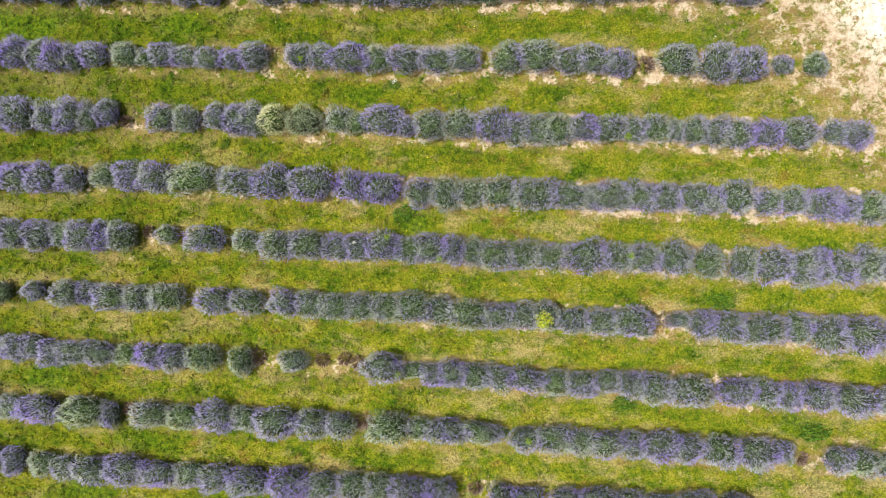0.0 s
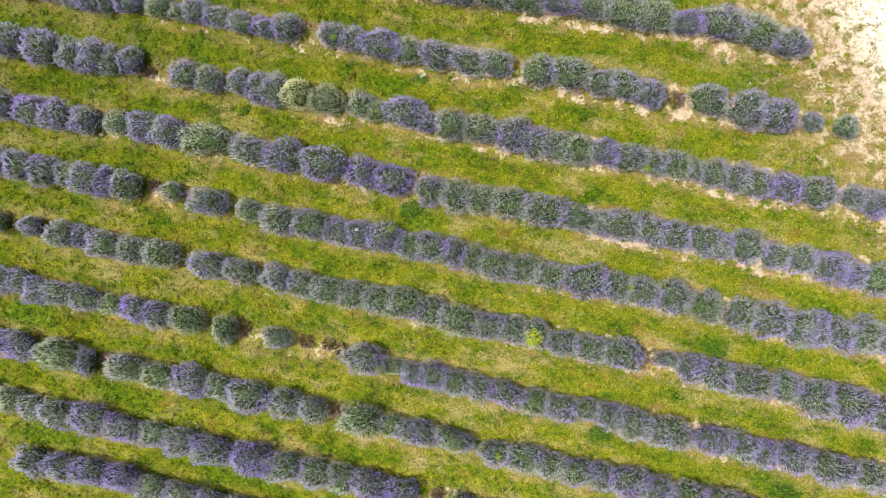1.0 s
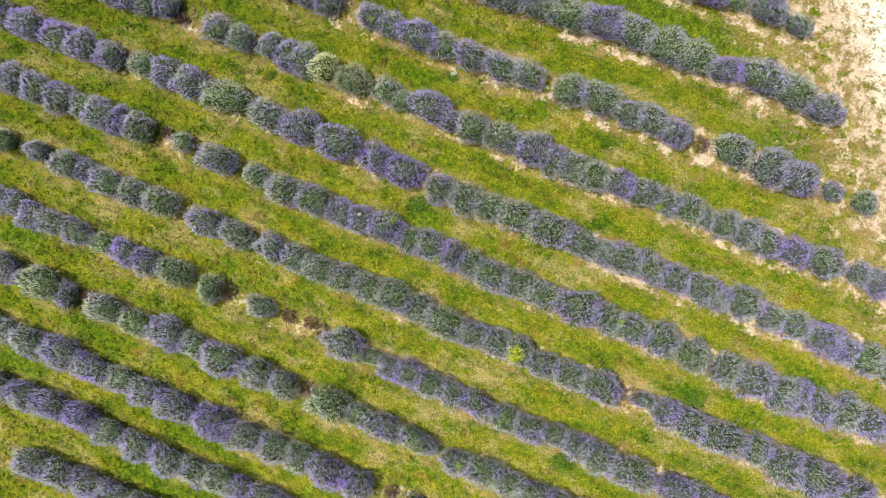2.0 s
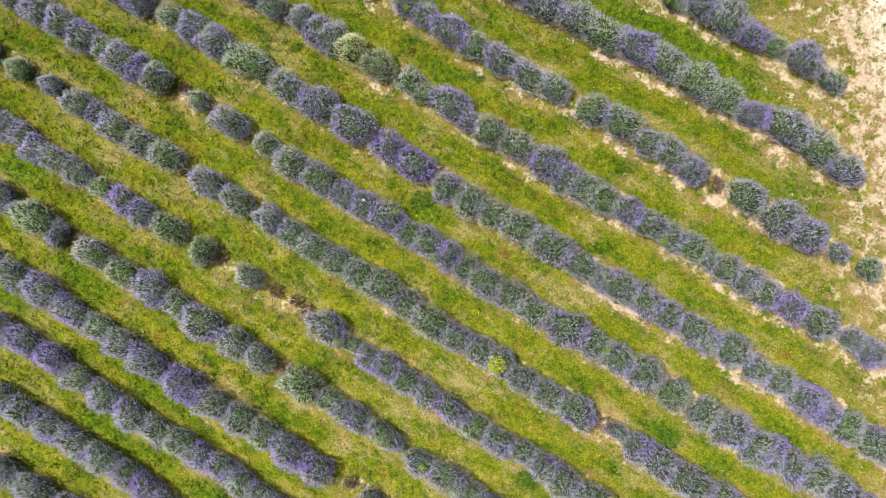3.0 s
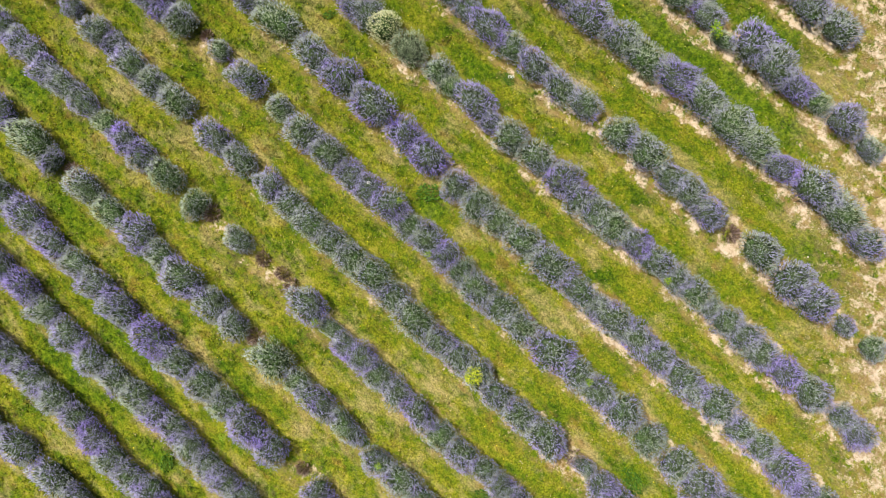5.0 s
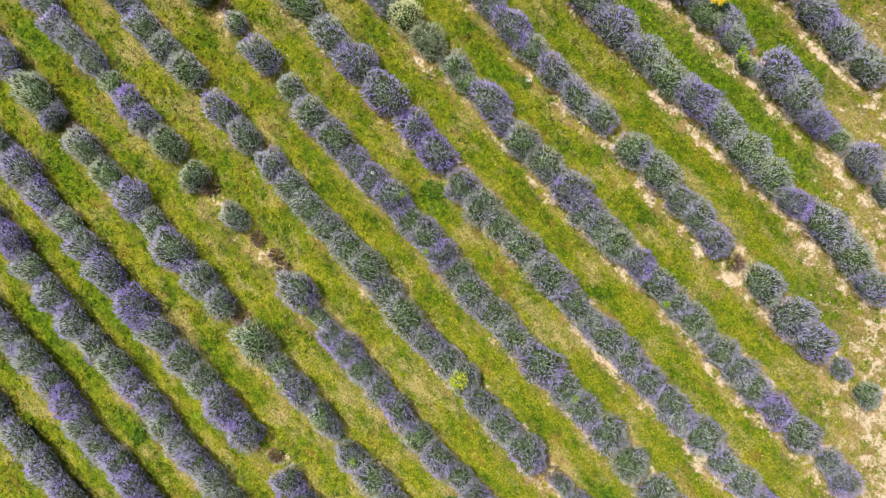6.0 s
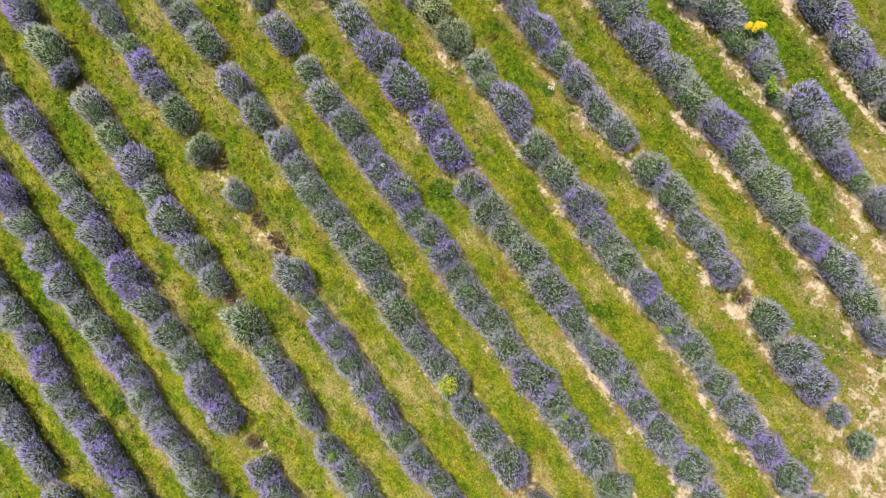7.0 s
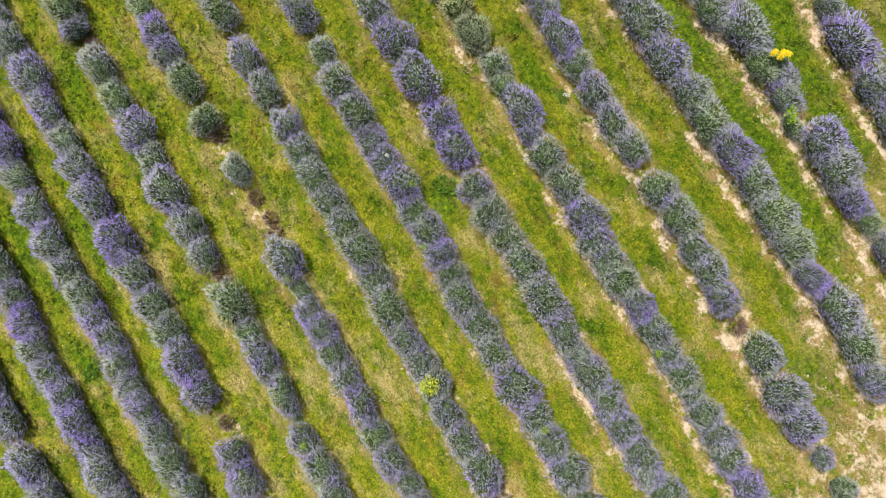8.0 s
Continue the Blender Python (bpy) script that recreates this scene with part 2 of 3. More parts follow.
# row a
plant_run("a", [(-12.69, 6.37, 0.90, 0.79, 5), (-11.80, 6.36, 0.89, 0.76, 5), (-10.87, 6.31, 0.96, 0.81, 6), (-9.84, 6.27, 0.95, 0.86, 4), (-8.93, 6.30, 0.73, 0.80, 3), (-8.17, 6.25, 0.65, 0.80, 4), (-7.53, 6.19, 0.64, 0.83, 6), (-6.85, 6.14, 0.71, 0.82, 6), (-5.44, 6.14, 0.84, 0.79, 4), (-4.60, 6.12, 0.83, 0.79, 5), (-3.84, 6.12, 0.69, 0.78, 4)])
plant_run("a", [(-3.51, 6.14, 0.94, 0.94, 4), (-2.74, 6.08, 1.11, 0.99, 4), (-1.78, 6.00, 1.10, 0.93, 6), (-0.90, 6.03, 0.92, 0.86, 3), (-0.22, 5.99, 0.97, 0.86, 2), (0.55, 6.09, 0.97, 0.91, 7), (1.32, 6.09, 0.90, 0.90, 4), (2.15, 5.99, 1.01, 0.96, 2), (2.83, 5.97, 0.89, 0.89, 2), (3.53, 5.94, 0.78, 0.69, 8), (4.41, 5.97, 1.05, 0.88, 4), (5.13, 5.91, 0.93, 0.88, 3), (5.92, 5.76, 0.82, 0.76, 5)])
# row b
plant_run("b", [(-12.71, 4.77, 0.90, 0.89, 6), (-11.88, 4.77, 0.75, 0.92, 7), (-11.34, 4.72, 0.49, 0.93, 3), (-10.86, 4.65, 0.64, 0.93, 8), (-10.45, 4.64, 0.49, 0.81, 4), (-9.85, 4.67, 0.81, 0.73, 6), (-9.05, 4.67, 0.60, 0.75, 2), (-8.53, 4.60, 0.43, 0.53, 3), (-8.10, 4.65, 0.58, 0.69, 6), (-7.53, 4.58, 0.64, 0.63, 5), (-6.93, 4.51, 0.57, 0.63, 4), (-6.34, 4.50, 0.52, 0.62, 7), (-5.78, 4.57, 0.68, 0.82, 5)])
plant_run("b", [(-4.66, 4.54, 0.67, 0.73, 5), (-4.10, 4.50, 0.57, 0.73, 5), (-3.43, 4.44, 0.96, 0.82, 7), (-2.74, 4.41, 0.68, 0.78, 3), (-2.03, 4.40, 0.75, 0.79, 6), (-1.32, 4.37, 0.81, 0.78, 4), (-0.63, 4.37, 0.76, 0.76, 4)])
plant_run("b", [(0.42, 4.36, 0.79, 0.86, 3), (1.11, 4.36, 0.85, 0.90, 3), (1.85, 4.29, 0.61, 0.78, 4), (2.42, 4.27, 0.71, 0.80, 4), (3.00, 4.20, 0.71, 0.79, 6)])
plant_run("b", [(4.32, 4.23, 0.95, 0.85, 3), (5.23, 4.14, 0.76, 1.07, 5), (5.86, 4.09, 0.81, 0.93, 6), (6.70, 4.10, 0.55, 0.51, 5), (7.40, 4.07, 0.64, 0.64, 3)])
# row c
plant_run("c", [(-13.62, 3.33, 0.91, 0.95, 5), (-12.73, 3.26, 0.87, 0.99, 5), (-11.83, 3.19, 0.87, 1.06, 5), (-11.04, 3.17, 0.67, 0.93, 4), (-10.47, 3.19, 0.62, 0.98, 6), (-10.02, 3.17, 0.40, 0.88, 3), (-9.55, 3.22, 0.63, 0.78, 6)])
plant_run("c", [(-8.12, 3.07, 0.72, 0.80, 5), (-7.47, 3.04, 0.64, 0.76, 3), (-6.70, 3.08, 0.60, 0.78, 5), (-6.22, 3.01, 0.48, 0.92, 6), (-5.78, 3.02, 0.59, 0.96, 4), (-5.26, 3.01, 0.66, 1.04, -1), (-3.66, 2.97, 0.65, 0.77, 1), (-3.23, 2.88, 0.48, 0.61, 1), (-2.55, 2.95, 0.98, 0.85, 6), (-2.03, 2.80, 0.48, 0.61, 6)])
plant_run("c", [(-1.42, 2.80, 0.74, 0.90, 3), (-0.68, 2.81, 0.87, 0.80, 3), (0.06, 2.78, 0.72, 0.97, 7), (0.57, 2.71, 0.56, 0.90, 5), (1.08, 2.69, 0.66, 0.91, 3), (1.55, 2.69, 0.68, 0.83, 2), (2.18, 2.69, 0.68, 0.75, 7), (2.78, 2.68, 0.78, 0.75, 4), (3.36, 2.64, 0.51, 0.76, 5), (3.84, 2.68, 0.70, 0.77, 2), (4.35, 2.61, 0.38, 0.65, 4)])
plant_run("c", [(4.75, 2.59, 0.60, 0.81, 4), (5.19, 2.57, 0.59, 0.83, 4), (5.74, 2.51, 0.69, 0.82, 5), (6.35, 2.53, 0.65, 0.80, 8), (7.02, 2.49, 0.87, 0.81, 5), (7.84, 2.52, 0.52, 0.68, 4), (8.28, 2.46, 0.67, 0.78, 6)])
# row d
plant_run("d", [(-13.64, 1.70, 0.91, 0.88, 5), (-12.73, 1.66, 0.90, 0.89, 6), (-11.90, 1.65, 0.75, 0.89, 6), (-11.18, 1.62, 0.85, 0.90, 6), (-10.46, 1.61, 0.81, 0.83, 5), (-9.60, 1.68, 0.70, 0.70, 2), (-8.94, 1.66, 0.76, 0.86, 6), (-8.27, 1.60, 0.79, 0.92, 5), (-7.26, 1.54, 1.22, 0.86, 1), (-6.14, 1.48, 1.02, 0.84, 4), (-5.28, 1.47, 0.91, 0.97, 6), (-4.31, 1.43, 1.11, 0.95, 6), (-3.35, 1.39, 0.72, 0.94, 7), (-2.60, 1.31, 0.98, 0.89, 7)])
plant_run("d", [(-1.66, 1.21, 0.73, 0.86, 5), (-1.06, 1.19, 0.66, 0.98, 3), (-0.46, 1.18, 0.76, 0.80, 2), (0.24, 1.17, 0.82, 0.87, 3), (1.02, 1.16, 1.06, 0.92, 4), (1.85, 1.10, 0.88, 0.75, 4), (2.41, 1.09, 0.43, 0.73, 4), (2.86, 1.09, 0.80, 0.86, 4), (3.50, 1.08, 0.80, 0.85, 5), (4.08, 1.03, 0.66, 0.81, 5), (4.75, 1.04, 0.72, 0.83, 4), (5.18, 0.99, 0.44, 0.75, 7), (5.70, 1.03, 0.84, 0.90, 4)])
plant_run("d", [(6.36, 0.93, 0.65, 0.78, 5), (6.93, 0.95, 0.62, 0.81, 4), (7.56, 0.86, 0.80, 0.90, 8), (8.10, 0.81, 0.49, 0.81, 7), (8.60, 0.79, 0.67, 0.89, 3), (9.27, 0.76, 0.79, 0.89, 4), (9.99, 0.74, 0.78, 0.85, 5)])
# row e
plant_run("e", [(-13.50, 0.29, 0.91, 0.91, 4), (-12.65, 0.25, 0.78, 0.92, 5), (-11.94, 0.23, 0.70, 0.88, 5), (-11.30, 0.18, 0.77, 0.92, 5), (-10.74, 0.21, 0.55, 0.70, 2), (-10.17, 0.18, 0.72, 0.91, 5), (-9.68, 0.17, 0.47, 0.91, 8), (-9.14, 0.16, 0.80, 0.88, 3)])
plant_run("e", [(-8.02, 0.21, 0.63, 0.56, 4), (-7.02, 0.09, 1.14, 0.79, 5), (-6.00, 0.05, 0.66, 0.66, 2), (-5.17, -0.05, 0.90, 0.86, 4), (-4.43, -0.06, 0.79, 0.86, 3), (-3.73, -0.10, 0.65, 0.79, 6), (-3.18, -0.09, 0.65, 0.80, 5), (-2.56, -0.09, 0.78, 0.85, 6), (-1.98, -0.15, 0.57, 0.78, 3), (-1.44, -0.15, 0.70, 0.84, 5), (-0.89, -0.16, 0.59, 0.90, 6)])
plant_run("e", [(-0.41, -0.22, 0.52, 0.84, 3), (0.14, -0.27, 0.76, 0.86, 4), (0.77, -0.27, 0.69, 0.85, 3), (1.39, -0.33, 0.75, 0.80, 3), (2.21, -0.32, 0.94, 0.95, 6), (2.96, -0.34, 0.74, 0.84, 4), (3.61, -0.38, 0.73, 0.81, 4), (4.27, -0.37, 0.77, 0.96, 4), (5.03, -0.47, 0.68, 0.89, 2)])
plant_run("e", [(5.83, -0.47, 0.72, 0.94, 4), (6.49, -0.51, 0.77, 1.01, 6), (7.10, -0.56, 0.62, 1.06, 4), (7.48, -0.55, 0.52, 1.00, 7), (7.99, -0.60, 0.74, 0.90, 5), (8.50, -0.51, 0.57, 1.03, 4), (9.14, -0.53, 0.87, 0.86, 6), (9.88, -0.62, 0.78, 0.85, 5)])
# row f
plant_run("f", [(-13.36, -1.21, 0.91, 0.71, 4), (-12.39, -1.26, 0.72, 0.67, 1), (-11.44, -1.19, 0.67, 0.59, 5), (-10.58, -1.28, 0.80, 0.78, 4), (-10.10, -1.27, 0.52, 0.70, 5), (-9.44, -1.35, 0.86, 0.80, 4), (-8.76, -1.37, 0.71, 0.84, 3), (-8.01, -1.35, 0.97, 0.81, 2), (-6.76, -1.40, 0.96, 0.79, 6), (-5.94, -1.45, 0.88, 0.74, 4)])
plant_run("f", [(-4.99, -1.45, 0.80, 0.80, 5), (-4.36, -1.48, 0.66, 0.82, 3), (-3.73, -1.55, 0.79, 0.78, 3), (-3.08, -1.56, 0.72, 0.82, 3), (-2.51, -1.54, 0.67, 0.85, 3), (-1.86, -1.57, 0.82, 0.92, 3), (-1.24, -1.63, 0.70, 0.84, 3), (-0.51, -1.68, 0.94, 0.89, 3), (0.21, -1.73, 0.63, 0.78, 4), (0.77, -1.73, 0.69, 0.80, 5), (1.33, -1.74, 0.62, 0.83, 4)])
plant_run("f", [(1.92, -1.82, 0.75, 0.73, 4), (2.61, -1.85, 0.81, 0.79, 4), (3.34, -1.84, 0.97, 0.84, 5), (4.37, -1.80, 0.57, 0.46, 4), (4.90, -1.91, 0.57, 0.82, 6), (5.46, -1.92, 0.85, 0.85, 5), (6.26, -2.01, 1.07, 0.86, 5), (7.09, -1.96, 0.58, 0.87, 3), (7.71, -2.09, 0.83, 1.03, 5), (8.46, -2.10, 0.98, 1.05, 5), (9.32, -2.17, 0.97, 1.02, 6)])
# row g
plant_run("g", [(-12.67, -2.64, 0.79, 0.86, 5), (-11.96, -2.65, 0.71, 0.81, 5), (-11.47, -2.61, 0.63, 0.74, 5), (-10.99, -2.76, 0.55, 0.85, 6), (-10.43, -2.72, 0.77, 0.71, 4), (-9.78, -2.74, 0.88, 0.70, 5), (-9.05, -2.77, 0.58, 0.63, 1), (-8.43, -2.79, 0.71, 0.76, 7), (-7.83, -2.83, 0.69, 0.80, 6), (-7.08, -2.84, 0.90, 0.78, 1)])
plant_run("g", [(-6.12, -2.89, 0.67, 0.86, 1), (-4.80, -2.89, 0.85, 0.62, 3)])
plant_run("g", [(-2.58, -2.99, 1.03, 0.87, 5), (-1.81, -3.08, 0.64, 0.47, 3), (-1.37, -3.17, 0.57, 0.68, 6), (-0.90, -3.13, 0.57, 0.82, 7), (-0.36, -3.19, 0.70, 0.74, 3), (0.17, -3.23, 0.69, 0.78, 5), (0.87, -3.26, 0.89, 0.70, 6), (1.53, -3.30, 0.62, 0.75, 2), (2.12, -3.30, 0.75, 0.77, 5)])
plant_run("g", [(2.74, -3.25, 0.68, 0.64, 5), (3.29, -3.31, 0.61, 0.77, 5), (3.84, -3.39, 0.80, 0.86, 4), (4.63, -3.42, 1.08, 0.88, 5), (5.69, -3.45, 0.91, 0.78, 7), (6.38, -3.49, 0.65, 0.81, 4), (6.88, -3.54, 0.52, 0.82, 6), (7.47, -3.53, 0.83, 0.81, 6), (8.30, -3.58, 1.01, 0.86, 5), (9.15, -3.61, 0.85, 0.83, 4)])
# row h
plant_run("h", [(-12.70, -4.14, 0.76, 0.86, 5), (-12.03, -4.13, 0.57, 0.78, 2), (-11.23, -4.16, 1.12, 0.81, 7), (-10.14, -4.18, 1.14, 0.89, 1), (-9.47, -4.28, 0.48, 0.85, 5)])
plant_run("h", [(-8.42, -4.24, 0.99, 0.80, 3), (-7.56, -4.31, 0.82, 0.78, 1), (-6.73, -4.28, 0.89, 0.93, 6), (-6.02, -4.32, 0.74, 0.76, 3), (-5.19, -4.38, 1.06, 0.92, 5), (-4.33, -4.37, 0.87, 0.85, 4), (-3.63, -4.40, 0.73, 0.75, 4)])
plant_run("h", [(-2.46, -4.45, 1.06, 0.95, 1), (-1.69, -4.46, 0.48, 0.68, 2), (-1.06, -4.52, 1.01, 0.74, 6), (-0.19, -4.53, 1.03, 0.61, 4)])
plant_run("h", [(0.84, -4.66, 0.82, 0.71, 5), (1.50, -4.65, 0.82, 0.83, 4), (2.12, -4.69, 0.75, 0.76, 3), (2.74, -4.72, 0.81, 0.76, 5), (3.30, -4.74, 0.61, 0.77, 5), (3.94, -4.72, 0.86, 0.90, 6), (4.57, -4.79, 0.70, 0.79, 6), (5.33, -4.83, 0.87, 0.92, 4), (6.12, -4.85, 0.88, 0.91, 5), (6.76, -4.86, 0.47, 0.65, 5)])
plant_run("h", [(7.98, -4.98, 0.68, 0.74, 5), (8.53, -5.02, 0.70, 0.80, 2), (9.19, -5.08, 0.79, 0.81, 5)])
# row i
plant_run("i", [(-12.71, -5.49, 0.76, 0.86, 5), (-12.01, -5.52, 0.63, 0.86, 6), (-11.24, -5.58, 0.73, 0.74, 1), (-10.71, -5.63, 0.59, 0.75, 4), (-9.93, -5.67, 0.91, 0.83, 4), (-9.09, -5.65, 0.98, 0.92, 6), (-8.21, -5.73, 0.97, 0.79, 6), (-7.38, -5.74, 0.75, 0.77, 3), (-6.70, -5.80, 0.82, 0.84, 5), (-5.92, -5.82, 1.09, 0.86, 6)])
plant_run("i", [(-4.90, -5.84, 1.01, 0.97, 8), (-4.09, -5.88, 0.93, 0.85, 5), (-3.31, -5.90, 0.76, 0.89, 3), (-2.64, -5.93, 0.78, 0.85, 3), (-1.92, -5.96, 0.98, 0.87, 7), (-1.20, -5.99, 0.79, 0.85, 6)])
plant_run("i", [(0.26, -6.09, 0.67, 0.83, 6), (0.89, -6.12, 0.80, 0.87, 6), (1.83, -6.15, 0.82, 0.87, 6), (2.55, -6.12, 0.81, 0.89, 6), (3.24, -6.16, 0.74, 0.84, 4), (3.98, -6.17, 0.80, 0.82, 6), (4.75, -6.11, 0.79, 0.89, 6), (5.62, -6.17, 1.01, 0.85, 5)])
# row j
plant_run("j", [(-10.32, -6.96, 1.10, 0.80, 5), (-9.61, -6.93, 0.97, 0.80, 6), (-8.85, -6.92, 0.96, 0.80, 6), (-8.00, -6.92, 0.89, 0.79, 8), (-7.29, -7.04, 0.79, 0.79, 3), (-6.50, -7.11, 0.88, 0.83, 5), (-5.68, -7.15, 0.94, 0.83, 5), (-4.96, -7.14, 0.81, 0.80, 4), (-4.29, -7.10, 0.81, 0.82, 2), (-3.78, -7.14, 0.72, 0.79, 7), (-3.16, -7.12, 0.76, 0.76, 5), (-2.64, -7.18, 0.76, 0.79, 5), (-2.02, -7.20, 0.76, 0.76, 4), (-1.55, -7.23, 0.71, 0.73, 6), (-0.92, -7.25, 0.80, 0.78, 4), (-0.28, -7.29, 0.84, 0.80, 3)])
plant_run("j", [(0.45, -7.24, 0.96, 0.79, 4), (1.32, -7.21, 0.95, 0.79, 5)])
# row k
plant_run("k", [(-8.79, -8.43, 1.10, 0.83, 5), (-8.04, -8.42, 0.96, 0.82, 5), (-7.33, -8.39, 0.96, 0.82, 5), (-6.56, -8.39, 1.02, 0.81, 5), (-5.79, -8.40, 0.88, 0.81, 4), (-5.13, -8.42, 0.83, 0.80, 5), (-4.49, -8.48, 0.83, 0.80, 8), (-3.88, -8.60, 0.77, 0.80, 4), (-3.24, -8.59, 0.82, 0.79, 5), (-2.65, -8.54, 0.81, 0.79, 6), (-2.05, -8.57, 0.93, 0.81, 7), (-1.43, -8.58, 0.81, 0.78, 6), (-0.82, -8.63, 0.88, 0.80, 5), (-0.13, -8.58, 0.97, 0.80, 4)])
# row l
plant_run("l", [(-7.86, -9.85, 1.16, 0.80, 5), (-6.83, -9.85, 1.09, 0.79, 5), (-5.73, -9.82, 1.14, 0.79, 5), (-4.64, -9.79, 1.13, 0.78, 5), (-3.78, -9.82, 1.06, 0.78, 5), (-2.98, -9.84, 1.06, 0.77, 5)])
plant_run("l", [(-1.81, -9.93, 1.05, 0.81, 6), (-0.98, -9.91, 1.04, 0.78, 5)])



# ---- ground ----
def ground():
    near = np.arange(-16, 16.001, 0.1)
    far = np.array([20, 28, 45, 80, 160, 320, 700, 1500.0])
    axis = np.concatenate([-far[::-1], near, far])
    gx, gy = np.meshgrid(axis, axis)
    inside = np.clip((17 - np.maximum(np.abs(gx), np.abs(gy))) / 2, 0, 1)
    gz = hills(gx, gy) * inside
    k = len(axis)
    me = bpy.data.meshes.new("ground")
    idx = np.arange(k * k).reshape(k, k)
    quads = np.stack([idx[:-1, :-1], idx[:-1, 1:], idx[1:, 1:], idx[1:, :-1]], -1).reshape(-1, 4)
    me.vertices.add(k * k)
    me.vertices.foreach_set("co", np.stack([gx, gy, gz], -1).astype(np.float32).ravel())
    me.loops.add(4 * len(quads))
    me.loops.foreach_set("vertex_index", quads.astype(np.int32).ravel())
    me.polygons.add(len(quads))
    me.polygons.foreach_set("loop_start", np.arange(0, 4 * len(quads), 4, dtype=np.int32))
    me.update(calc_edges=True)
    wear = me.attributes.new("soil", "FLOAT", "POINT")
    wear.data.foreach_set("value", soil(gx.ravel(), gy.ravel()).astype(np.float32))
    rich = me.attributes.new("green_tone", "FLOAT", "POINT")
    rich.data.foreach_set("value", richness(gx.ravel(), gy.ravel()).astype(np.float32))
    me.materials.append(GROUND)
    me.shade_smooth()
    return tagged(new("ground", me), "mown yellow-green grass with pale bare earth", "ground", kind="structure")


STRENGTH = dict(y=0.74, z=0.72, a=0.72, b=0.70, c=0.74, d=0.70, e=0.58, f=0.60, g=0.60, h=0.54, i=0.52, j=0.5, k=0.46, l=0.46)
ROW_LINES = {}
for row, plants in RUNS:
    ROW_LINES.setdefault(row, []).extend((p[0], p[1]) for p in plants)


# bare spots where bushes are missing: x, y, reach, how bare
BARE_SPOTS = ((-3.75, -3.0, 0.45, 0.60), (-3.15, -2.98, 0.4, 0.55), (4.3, -1.93, 0.42, 0.74), (3.8, 3.9, 0.42, 0.58), (-8.9, 2.9, 0.45, 0.58), (-8.4, 0.12, 0.45, 0.62),
              (-9.0, -4.25, 0.4, 0.55), (-3.1, -4.4, 0.4, 0.58), (7.5, -5.1, 0.42, 0.62), (-5.4, -2.95, 0.4, 0.58), (4.6, 5.5, 0.6, 0.56), (-0.4, -6.0, 0.4, 0.55),
              (4.2, 7.1, 0.55, 0.56), (5.0, 6.5, 0.55, 0.58), (5.7, 5.5, 0.5, 0.56))


def soil(x, y):
    """How bare the earth is, 0 to 1: along the feet of the rows, and on the sandy track."""
    bare = np.zeros_like(x)
    for row, places in ROW_LINES.items():
        px, py = np.array(sorted(places)).T
        line = np.poly1d(np.polyfit(px, py, 1))
        off = y - line(x)
        reach = np.clip((x - px[0] + 1.2) / 0.6, 0, 1) * np.clip((px[-1] + 1.2 - x) / 0.6, 0, 1)
        wander = 0.05 * np.sin(1.3 * x + 2.1 * py[0]) + 0.04 * np.sin(3.1 * x + py[-1])
        strip = np.clip((0.52 + wander - np.abs(off + 0.08)) / 0.18, 0, 1) * STRENGTH[row] * reach * (0.9 + 0.12 * np.sin(1.9 * x + 5 * py[0]) + 0.1 * np.sin(4.7 * x + 3 * py[0]))
        bare = np.maximum(bare, strip)
    d = SAND[0] * x + SAND[1] * y - SAND[2]
    bare = bare * np.clip((d + 24) / 20, 0.5, 1)
    for px, py, reach, amount in BARE_SPOTS:
        bare = np.maximum(bare, amount * np.clip(1.4 - 1.4 * np.hypot((x - px) * 0.7, y - py) / reach, 0, 1))
    track = np.clip((d + 2.3) / 4.1, 0, 1) * 1.15 * np.clip((5.5 - d) / 2, 0, 1)
    return np.maximum(bare, track)


# patches of deep green growth between the rows: x, y, half length, half width
LUSH_SPOTS = ((-2.2, 6.85, 1.5, 0.5), (0.3, 6.8, 2.2, 0.6), (2.4, 6.75, 1.2, 0.55), (-1.2, 8.4, 1.8, 0.6), (1.6, 8.3, 1.0, 0.4), (-7.6, 5.4, 0.7, 0.4), (-12.0, 5.5, 1.5, 0.5),
              (-1.9, 0.5, 0.6, 0.4), (-11.2, -3.4, 0.7, 0.5), (-8.6, -5.0, 0.9, 0.4), (-10.3, -6.3, 1.2, 0.4), (-5.4, -6.5, 1.0, 0.4), (-3.0, -7.9, 0.8, 0.3), (5.5, 4.9, 0.9, 0.5),
              (5.4, -1.3, 0.5, 0.3), (7.3, -4.3, 0.6, 0.4), (3.2, -3.9, 0.5, 0.3), (-3.2, 3.6, 0.5, 0.3), (-6.0, -7.8, 1.2, 0.4))


def richness(x, y):
    """How deep green the grass grows, 0 to 0.85."""
    deep = np.zeros_like(x)
    ragged = 0.25 * np.sin(3.7 * x + 1.9 * np.sin(2.9 * y)) + 0.2 * np.sin(7.9 * x - 5.3 * y)
    for px, py, a, b in LUSH_SPOTS:
        deep = np.maximum(deep, 0.85 * np.clip(1.7 - 1.5 * np.hypot((x - px) / a, (y - py) / b) + ragged, 0, 1))
    return deep


ground()


